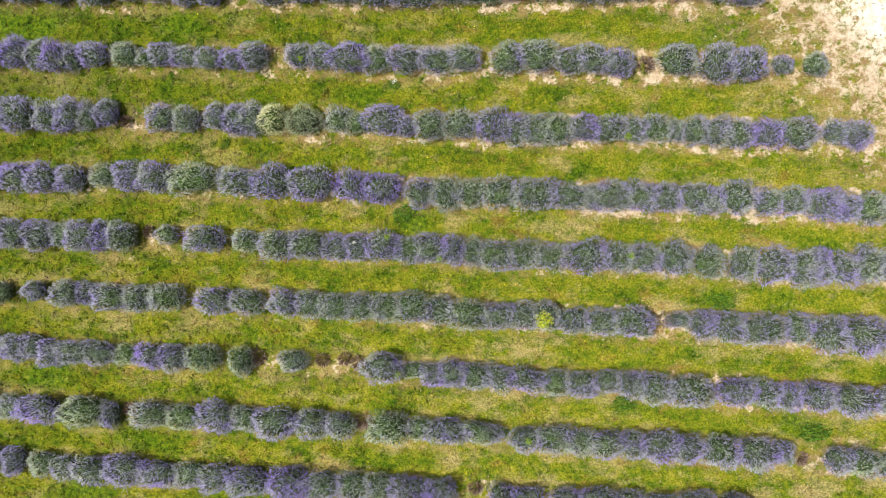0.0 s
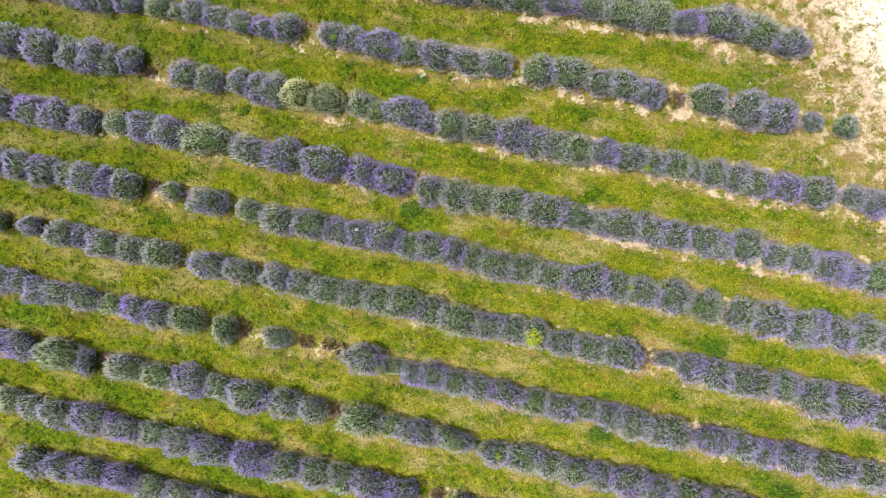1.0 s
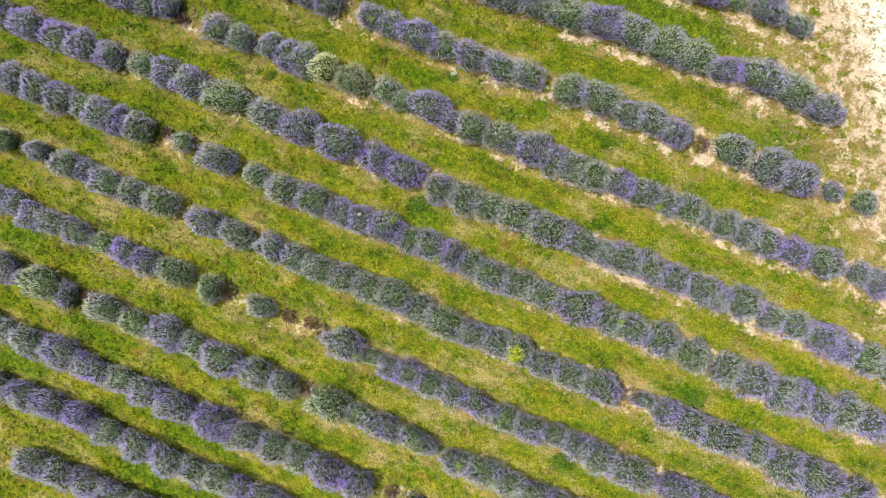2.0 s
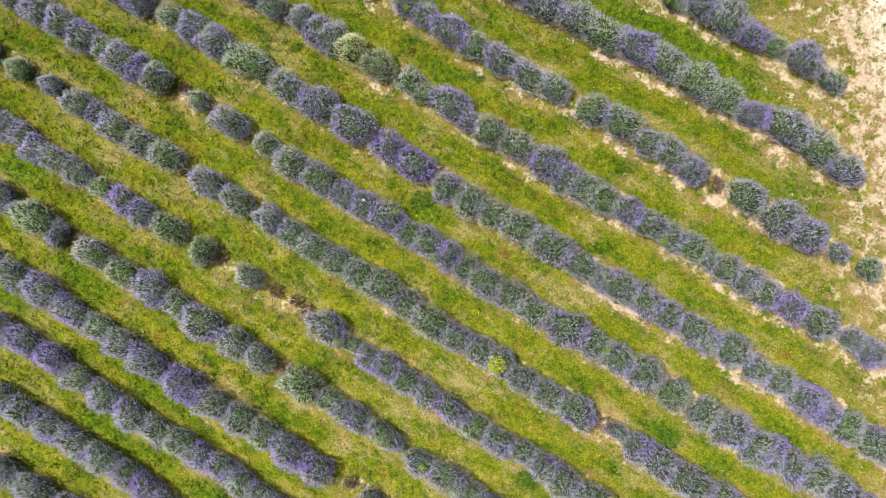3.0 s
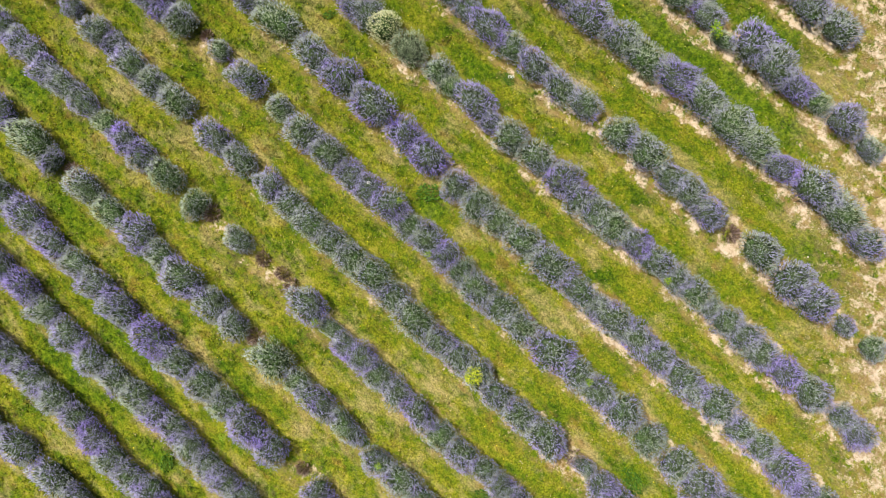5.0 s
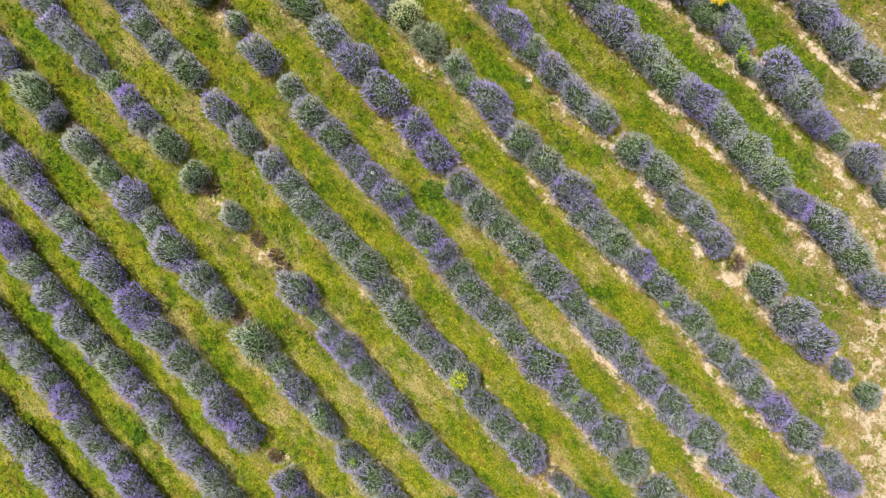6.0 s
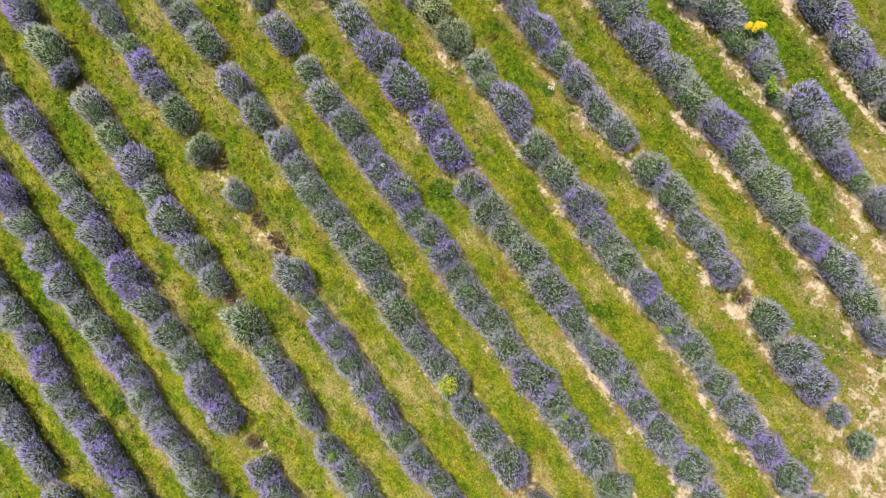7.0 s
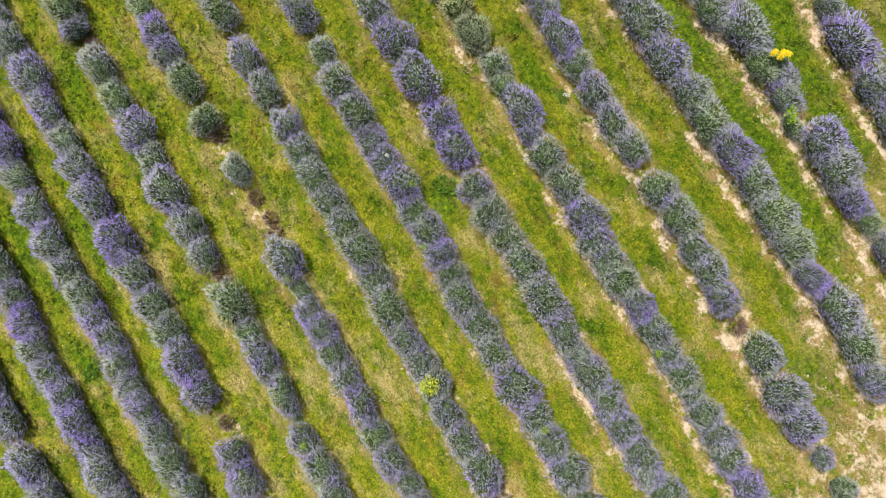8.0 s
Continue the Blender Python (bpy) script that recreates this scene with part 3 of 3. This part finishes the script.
# ---- lavender ----
def dome(phi, rise, seed):
    """A point on a bush's rounded top: phi round it, rise 0 at the rim to 1 at the crown. One metre across, 0.55 high."""
    square = 1 / (np.abs(np.cos(phi)) ** 2.8 + np.abs(np.sin(phi)) ** 2.8) ** (1 / 2.8)
    r = np.sqrt(np.clip(1 - rise ** 1.9, 0, 1)) * 0.5 * square
    z = 0.20 + 0.37 * rise ** 0.85
    p = np.stack([r * np.cos(phi), r * np.sin(phi), z], -1)
    lump = sum(np.sin(p @ np.array(k) + seed * s) for k, s in (((9, 4, 3), 1.3), ((-5, 10, 4), 2.1), ((7, -8, 6), 3.7))) / 3
    tuft = sum(np.sin(p @ np.array(k) + seed * s) for k, s in (((31, 17, 22), 0.7), ((-24, 33, 15), 1.9), ((19, -29, 27), 2.6))) / 3
    return p * (1 + 0.14 * lump + 0.07 * tuft)[:, None]


def bush_meshes(seed):
    rng = np.random.default_rng(seed)
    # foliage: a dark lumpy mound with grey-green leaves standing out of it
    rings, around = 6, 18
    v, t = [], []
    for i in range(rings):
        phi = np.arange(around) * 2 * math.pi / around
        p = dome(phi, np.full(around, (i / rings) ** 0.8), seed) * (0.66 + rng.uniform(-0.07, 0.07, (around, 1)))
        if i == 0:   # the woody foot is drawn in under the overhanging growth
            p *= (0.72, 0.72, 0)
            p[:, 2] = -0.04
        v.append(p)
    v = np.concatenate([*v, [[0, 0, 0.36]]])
    for i in range(rings - 1):
        for j in range(around):
            a, b = i * around + j, i * around + (j + 1) % around
            t += [(a, b, b + around), (a, b + around, a + around)]
    t += [((rings - 1) * around + j, (rings - 1) * around + (j + 1) % around, rings * around) for j in range(around)]
    # grey-green leaves and bare stems, all growing out from the root
    spread = rng.uniform(0.2, 0.5)
    root = lambda p: p * (spread, spread, 0) + np.array((0, 0, 0.04)) + rng.normal(0, 0.05, p.shape) * (1, 1, 0)
    n = 750
    end = dome(rng.uniform(0, 2 * math.pi, n), rng.uniform(0, 1, n) ** 0.8, seed) * rng.uniform(0.72, 0.95, (n, 1))
    way = unit(unit(end - root(end)) + rng.normal(0, 0.10, (n, 3)))
    leaf = blades(end - way * rng.uniform(0.10, 0.18, (n, 1)), end, rng.uniform(0.006, 0.011, n), rng)
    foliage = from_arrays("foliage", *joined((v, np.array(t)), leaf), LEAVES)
    # flower heads at an even reach, splayed out like the bristles of a brush; fewer down the flanks
    n = 1560
    end = dome(rng.uniform(0, 2 * math.pi, n), 0.10 + 0.90 * rng.uniform(0, 1, n) ** 0.72, seed) * rng.normal(1.0, 0.045, (n, 1)) * np.where(rng.uniform(0, 1, (n, 1)) < 0.05, 1.12, 1.0)
    way = unit(unit(end - root(end)) + rng.normal(0, 0.11, (n, 3)))
    size = rng.uniform(0.045, 0.085, n)
    heads = needles(end - way * size[:, None], end, rng.uniform(0.0065, 0.010, n))
    bloom = from_arrays("bloom", *heads, FLOWERS)
    flat = np.abs(end[:, 0:2]).max(1) / 0.5
    outer = bloom.attributes.new("outer", "FLOAT", "POINT")
    outer.data.foreach_set("value", np.repeat(flat, 4).astype(np.float32))
    return foliage, bloom


KINDS = [bush_meshes(11 + k) for k in range(12)]
cream_spikes = KINDS[3][1].copy()
cream_spikes.materials.clear()
cream_spikes.materials.append(CREAM)
LOOKS = [
    (0.15, "sage-green lavender bush with few open flowers"),
    (0.35, "grey-green lavender bush with sparse pale blooms"),
    (0.5, "grey-blue lavender bush in half bloom"),
    (0.65, "dusty blue-purple lavender bush in bloom"),
    (2.0, "vivid violet lavender bush in full bloom"),
]
rng = np.random.default_rng(5)
for row, plants in RUNS:
    px, py = np.array([p[:2] for p in plants]).T
    lean = math.atan2(py[-1] - py[0], px[-1] - px[0]) if len(plants) > 2 else -0.04
    for k, (x, y, length, width, bloom) in enumerate(plants):
        beside = [plants[j] for j in (k - 1, k + 1) if 0 <= j < len(plants)]
        touching = sum(math.dist(p[:2], (x, y)) < (p[2] + length) / 2 + 0.08 for p in beside)
        pale = bloom < 0
        amount = 0.07 + 0.097 * max(bloom, 0)
        text = "cream-flowered pale green bush in a lavender row" if pale else next(s for top, s in LOOKS if amount < top)
        bush = tagged(new("lavender_bush"), text, "lavender bush", "lavender bushes in planted rows")
        flip = math.pi * int(rng.integers(0, 2))
        tall = 0.86 * (0.6 * width + 0.4 * min(length, 1.1)) / 0.8 * rng.uniform(0.92, 1.08)
        bush.matrix_world = Matrix.LocRotScale((x, y, float(hills(x, y))), Euler((rng.uniform(-0.07, 0.07), rng.uniform(-0.07, 0.07), lean + flip + rng.uniform(-0.14, 0.14))), (length * 1.0 + 0.10 * touching, width * 0.92 * (0.82 if pale else 1.0), tall))
        foliage, spikes = KINDS[int(rng.integers(0, len(KINDS)))]
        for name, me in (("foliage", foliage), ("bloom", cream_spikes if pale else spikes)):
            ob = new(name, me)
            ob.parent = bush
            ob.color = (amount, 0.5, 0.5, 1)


# ---- grass ----
def grass():
    rng = np.random.default_rng(21)
    n = 62000
    x, y = rng.uniform(-13.5, 10.5, n), rng.uniform(-12, 11.5, n)
    bare = soil(x, y)
    clump = 0.5 + 0.5 * np.sin(2.3 * x + 1.1 * np.sin(1.9 * y)) * np.sin(2.9 * y + np.sin(1.3 * x))
    keep = (rng.uniform(0, 1, n) > bare * 1.25) & (rng.uniform(0, 1, n) < 0.6 + 0.4 * clump)
    x, y, clump = x[keep], y[keep], clump[keep]
    # tufts of seven blades each
    foot = np.repeat(np.stack([x, y, hills(x, y) - 0.005], -1), 7, 0)
    m = len(foot)
    foot = foot + rng.normal(0, 0.012, (m, 3)) * (1, 1, 0)
    a = rng.uniform(0, 2 * math.pi, m)
    grown = np.repeat(rng.uniform(0.6, 1.25, len(x)) * (0.8 + 0.4 * clump), 7)
    tall, out = rng.uniform(0.02, 0.06, m) * grown, rng.uniform(0.03, 0.075, m) * grown
    tip = foot + np.stack([np.cos(a) * out, np.sin(a) * out, tall], -1)
    v, t = blades(foot, tip, rng.uniform(0.006, 0.012, m), rng)
    me = from_arrays("grass", v, t, GRASS)
    wear = me.attributes.new("soil", "FLOAT", "POINT")
    wear.data.foreach_set("value", np.repeat(soil(foot[:, 0], foot[:, 1]), 4).astype(np.float32))
    rich = me.attributes.new("green_tone", "FLOAT", "POINT")
    rich.data.foreach_set("value", np.repeat(richness(foot[:, 0], foot[:, 1]), 4).astype(np.float32))
    tagged(new("grass", me), "short mown grass, yellow-green with dry patches", "grass", kind="stuff")


grass()


def track_tufts():
    """Dry tufts scattered over the sandy track."""
    rng = np.random.default_rng(22)
    n = 13000
    x, y = rng.uniform(1.5, 11, n), rng.uniform(1.5, 11.5, n)
    d = SAND[0] * x + SAND[1] * y - SAND[2]
    patch = sum(np.sin(a * x + b * y + c) for a, b, c in ((3.1, 1.7, 0.4), (-2.2, 4.3, 1.9), (5.9, 3.7, 2.2), (-6.1, 7.2, 0.7))) / 4
    keep = (d > -1.8) & (rng.uniform(0, 1, n) < np.clip(0.95 - (d + 0.5) / 6, 0.12, 1) * np.clip(0.35 + 1.9 * patch, 0.04, 1.3))
    x, y = x[keep], y[keep]
    foot = np.repeat(np.stack([x, y, hills(x, y) - 0.004], -1), 9, 0)
    m = len(foot)
    a, out = rng.uniform(0, 2 * math.pi, m), rng.uniform(0.02, 0.06, m)
    tip = foot + np.stack([np.cos(a) * out, np.sin(a) * out, rng.uniform(0.01, 0.045, m)], -1)
    v, t = blades(foot, tip, rng.uniform(0.004, 0.01, m), rng)
    tagged(new("dry_tufts", from_arrays("dry_tufts", v, t, DRY_GRASS)), "small dry grass tufts on the sandy track", "dry grass", kind="stuff")


track_tufts()


# ---- weeds, dead shrubs, wildflowers ----
def part(name, me, parent, label=""):
    ob = new(name, me)
    ob.parent = parent
    if label:
        ob["label"] = label
    return ob


def clump_mesh(name, seed, count, spread, tall, width, mat, flat=0.0):
    rng = np.random.default_rng(seed)
    a, r = rng.uniform(0, 2 * math.pi, count), spread * np.sqrt(rng.uniform(0, 1, count))
    tip = np.stack([np.cos(a) * r, np.sin(a) * r, tall * rng.uniform(0.55, 1, count) * (1 - 0.55 * (r / spread) ** 2)], -1)
    foot = tip * (0.55, 0.55, flat) + np.array((0, 0, 0.01))
    if flat >= 0.3:   # leafy growth with no single middle
        foot = np.maximum(tip + unit(rng.normal(0, 1, (count, 3))) * 3.2 * width * (1, 1, 0.5), (-9, -9, 0.005))
    v, t = blades(foot, tip, width * rng.uniform(0.6, 1.2, count), rng)
    return from_arrays(name, v, t, mat)


def set_at(ob, x, y, z=0.0, s=1.0):
    ob.matrix_world = Matrix.LocRotScale((x, y, z + float(hills(x, y))), Euler((0, 0, 3.1 * x + y)), (s, s, s))
    return ob


lime_clump = clump_mesh("leaves", 31, 480, 0.25, 0.64, 0.016, LIME, 0.5)
spurge = tagged(new("yellow_green_weed"), "bright yellow-green leafy weed growing in a lavender row", "weed")
part("leaves", lime_clump, spurge)
set_at(spurge, 1.26, -1.80, 0.16, 0.82)

sprig_clump = clump_mesh("leaves", 32, 90, 0.11, 0.13, 0.017, SPRIG, 0.5)
for x, y, s in ((3.24, -0.30, 0.45), (3.16, 2.45, 0.42), (-2.20, -3.14, 0.45), (-1.21, -0.37, 0.4), (-2.45, 0.14, 0.4), (-10.77, 1.94, 0.5), (-4.55, 4.42, 0.36), (0.89, -4.66, 0.4), (0.52, 7.38, 0.7), (0.66, 7.30, 0.5), (-2.18, -6.41, 0.42)):
    sprig = tagged(new("weed_sprig"), "small yellow-green weed sprouting through a lavender bush", "weed", "weed sprigs")
    part("leaves", sprig_clump, sprig)
    set_at(sprig, x, y, 0.42, s * 1.6)

rosette = clump_mesh("leaves", 33, 260, 0.27, 0.22, 0.022, GREEN, 0.3)
for x, y, s in ((-2.08, 0.74, 1.15), (7.52, -4.41, 1.2), (5.39, -1.4, 1.1), (3.18, -3.8, 0.9), (-2.88, -7.86, 0.9), (0.3, -4.58, 0.6), (-6.56, 2.46, 0.55), (-2.35, 3.85, 0.6), (-7.2, 4.95, 0.6), (-4.9, 1.75, 0.5)):
    weed = tagged(new("broadleaf_weed"), "dark green broad-leaved weed in the mown grass", "weed", "broad-leaved weeds")
    part("leaves", rosette, weed)
    set_at(weed, x, y, 0, s)
    weed.scale = (s * 1.1, s * 0.65, s * 0.6)

spiky = tagged(new("spiky_shrub"), "sparse grey-green shrub with long splayed leaves in a lavender row", "shrub")
upright = KINDS[5][1].copy()
upright.materials.clear()
upright.materials.append(SAGE)
part("foliage", KINDS[5][0], spiky)
part("growth", upright, spiky, "pale grey-green upright shoots")
set_at(spiky, -4.50, 2.96, 0, 0.9)
spiky.scale = (0.78, 0.95, 0.85)

twigs = clump_mesh("deadwood", 35, 300, 0.25, 0.30, 0.008, TWIGS, 0.15)
for x, y, s in ((3.65, 4.20, 1.0), (-9.12, 3.04, 0.8), (-8.54, 0.28, 0.8), (-5.76, -2.83, 1.05), (-4.12, -2.87, 0.9), (-3.58, -2.86, 0.8), (-3.23, -2.93, 0.9), (-9.03, -4.18, 0.9), (-3.11, -4.36, 1.0), (4.11, -1.81, 1.0), (7.19, -5.02, 0.9), (-0.37, -5.95, 0.8), (-0.1, 7.57, 0.9), (-4.19, 2.93, 0.8), (1.5, -0.27, 1.35)):
    shrub = tagged(new("dead_shrub"), "dead brown lavender stump with bare twigs", "dead shrub", "dead stumps in the rows")
    part("deadwood", twigs, shrub)
    set_at(shrub, x, y, 0, s)

ragwort = tagged(new("yellow_wildflower"), "tall wildflower with clusters of bright yellow flowers", "wildflower")
part("foliage", clump_mesh("foliage", 37, 420, 0.30, 0.60, 0.014, GREEN, 0.4), ragwort)
set_at(ragwort, -0.57, 7.80)
rng = np.random.default_rng(38)
petal = clump_mesh("flower", 39, 60, 0.055, 0.05, 0.016, YELLOW, 0.3)
for k in range(9):
    ob = part("flower", petal, ragwort, "bright yellow flower cluster")
    along, aside = rng.uniform(-0.22, 0.22), rng.uniform(-0.07, 0.07)
    ob.location = (0.32 * along - 0.95 * aside, 0.95 * along + 0.32 * aside, rng.uniform(0.55, 0.66))

white = clump_mesh("petals", 41, 26, 0.05, 0.05, 0.016, WHITE, 0.2)
for x, y in ((-2.35, 3.88), (-2.29, 3.92), (-4.4, 4.75), (-3.6, 4.85), (-3.42, 4.8)):
    bloom = tagged(new("white_wildflower"), "small white wildflower in the grass", "wildflower", "white wildflowers")
    part("petals", white, bloom)
    set_at(bloom, x, y, 0.12, 0.9)
pale_bloom = tagged(new("white_wildflower"), "small white wildflower growing up through a lavender bush", "wildflower", "white wildflowers")
part("petals", white, pale_bloom)
set_at(pale_bloom, -3.24, 0.01, 0.46, 0.9)


# ---- small scatter on the ground ----
def scatter(name, seed, places, size, mat, label, category):
    """Many small lumps as one mesh: five-sided pyramids pressed into the ground."""
    rng = np.random.default_rng(seed)
    x, y = places(rng)
    m = len(x)
    r = rng.uniform(*size, m)[:, None]
    a = rng.uniform(0, 6.28, (m, 1)) + np.arange(5) * 1.2566
    wide = r * rng.uniform(0.7, 1.2, (m, 5))
    z = hills(x, y)[:, None]
    ring = np.stack([x[:, None] + np.cos(a) * wide, y[:, None] + np.sin(a) * wide, z + 0 * a + 0.004], -1)
    top = np.stack([x, y, z[:, 0] + 0.01 + r[:, 0] * 0.8], -1)[:, None]
    v = np.concatenate([ring, top], 1).reshape(-1, 3)
    t = np.arange(m)[:, None, None] * 6 + np.array([[k, (k + 1) % 5, 5] for k in range(5)])[None]
    tagged(new(name, from_arrays(name, v, t.reshape(-1, 3), mat)), label, category, kind="stuff")


def by_track(rng):
    x, y = rng.uniform(2, 10.5, 700), rng.uniform(0, 11, 700)
    d = SAND[0] * x + SAND[1] * y - SAND[2]
    keep = (d > -3.2) & (rng.uniform(0, 1, 700) < np.clip((d + 2.6) / 3, 0.03, 0.8))
    return x[keep], y[keep]


def in_meadow(rng):
    x, y = rng.uniform(-12.5, 9.5, 380), rng.uniform(-10, 10, 380)
    keep = soil(x, y) < 0.15
    return x[keep], y[keep]


scatter("pale_stones", 51, by_track, (0.010, 0.026), STONE, "small pale stones beside the sandy track", "stones")
scatter("yellow_flowers", 52, in_meadow, (0.008, 0.018), YELLOW, "tiny yellow flowers dotted over the grass", "wildflowers")
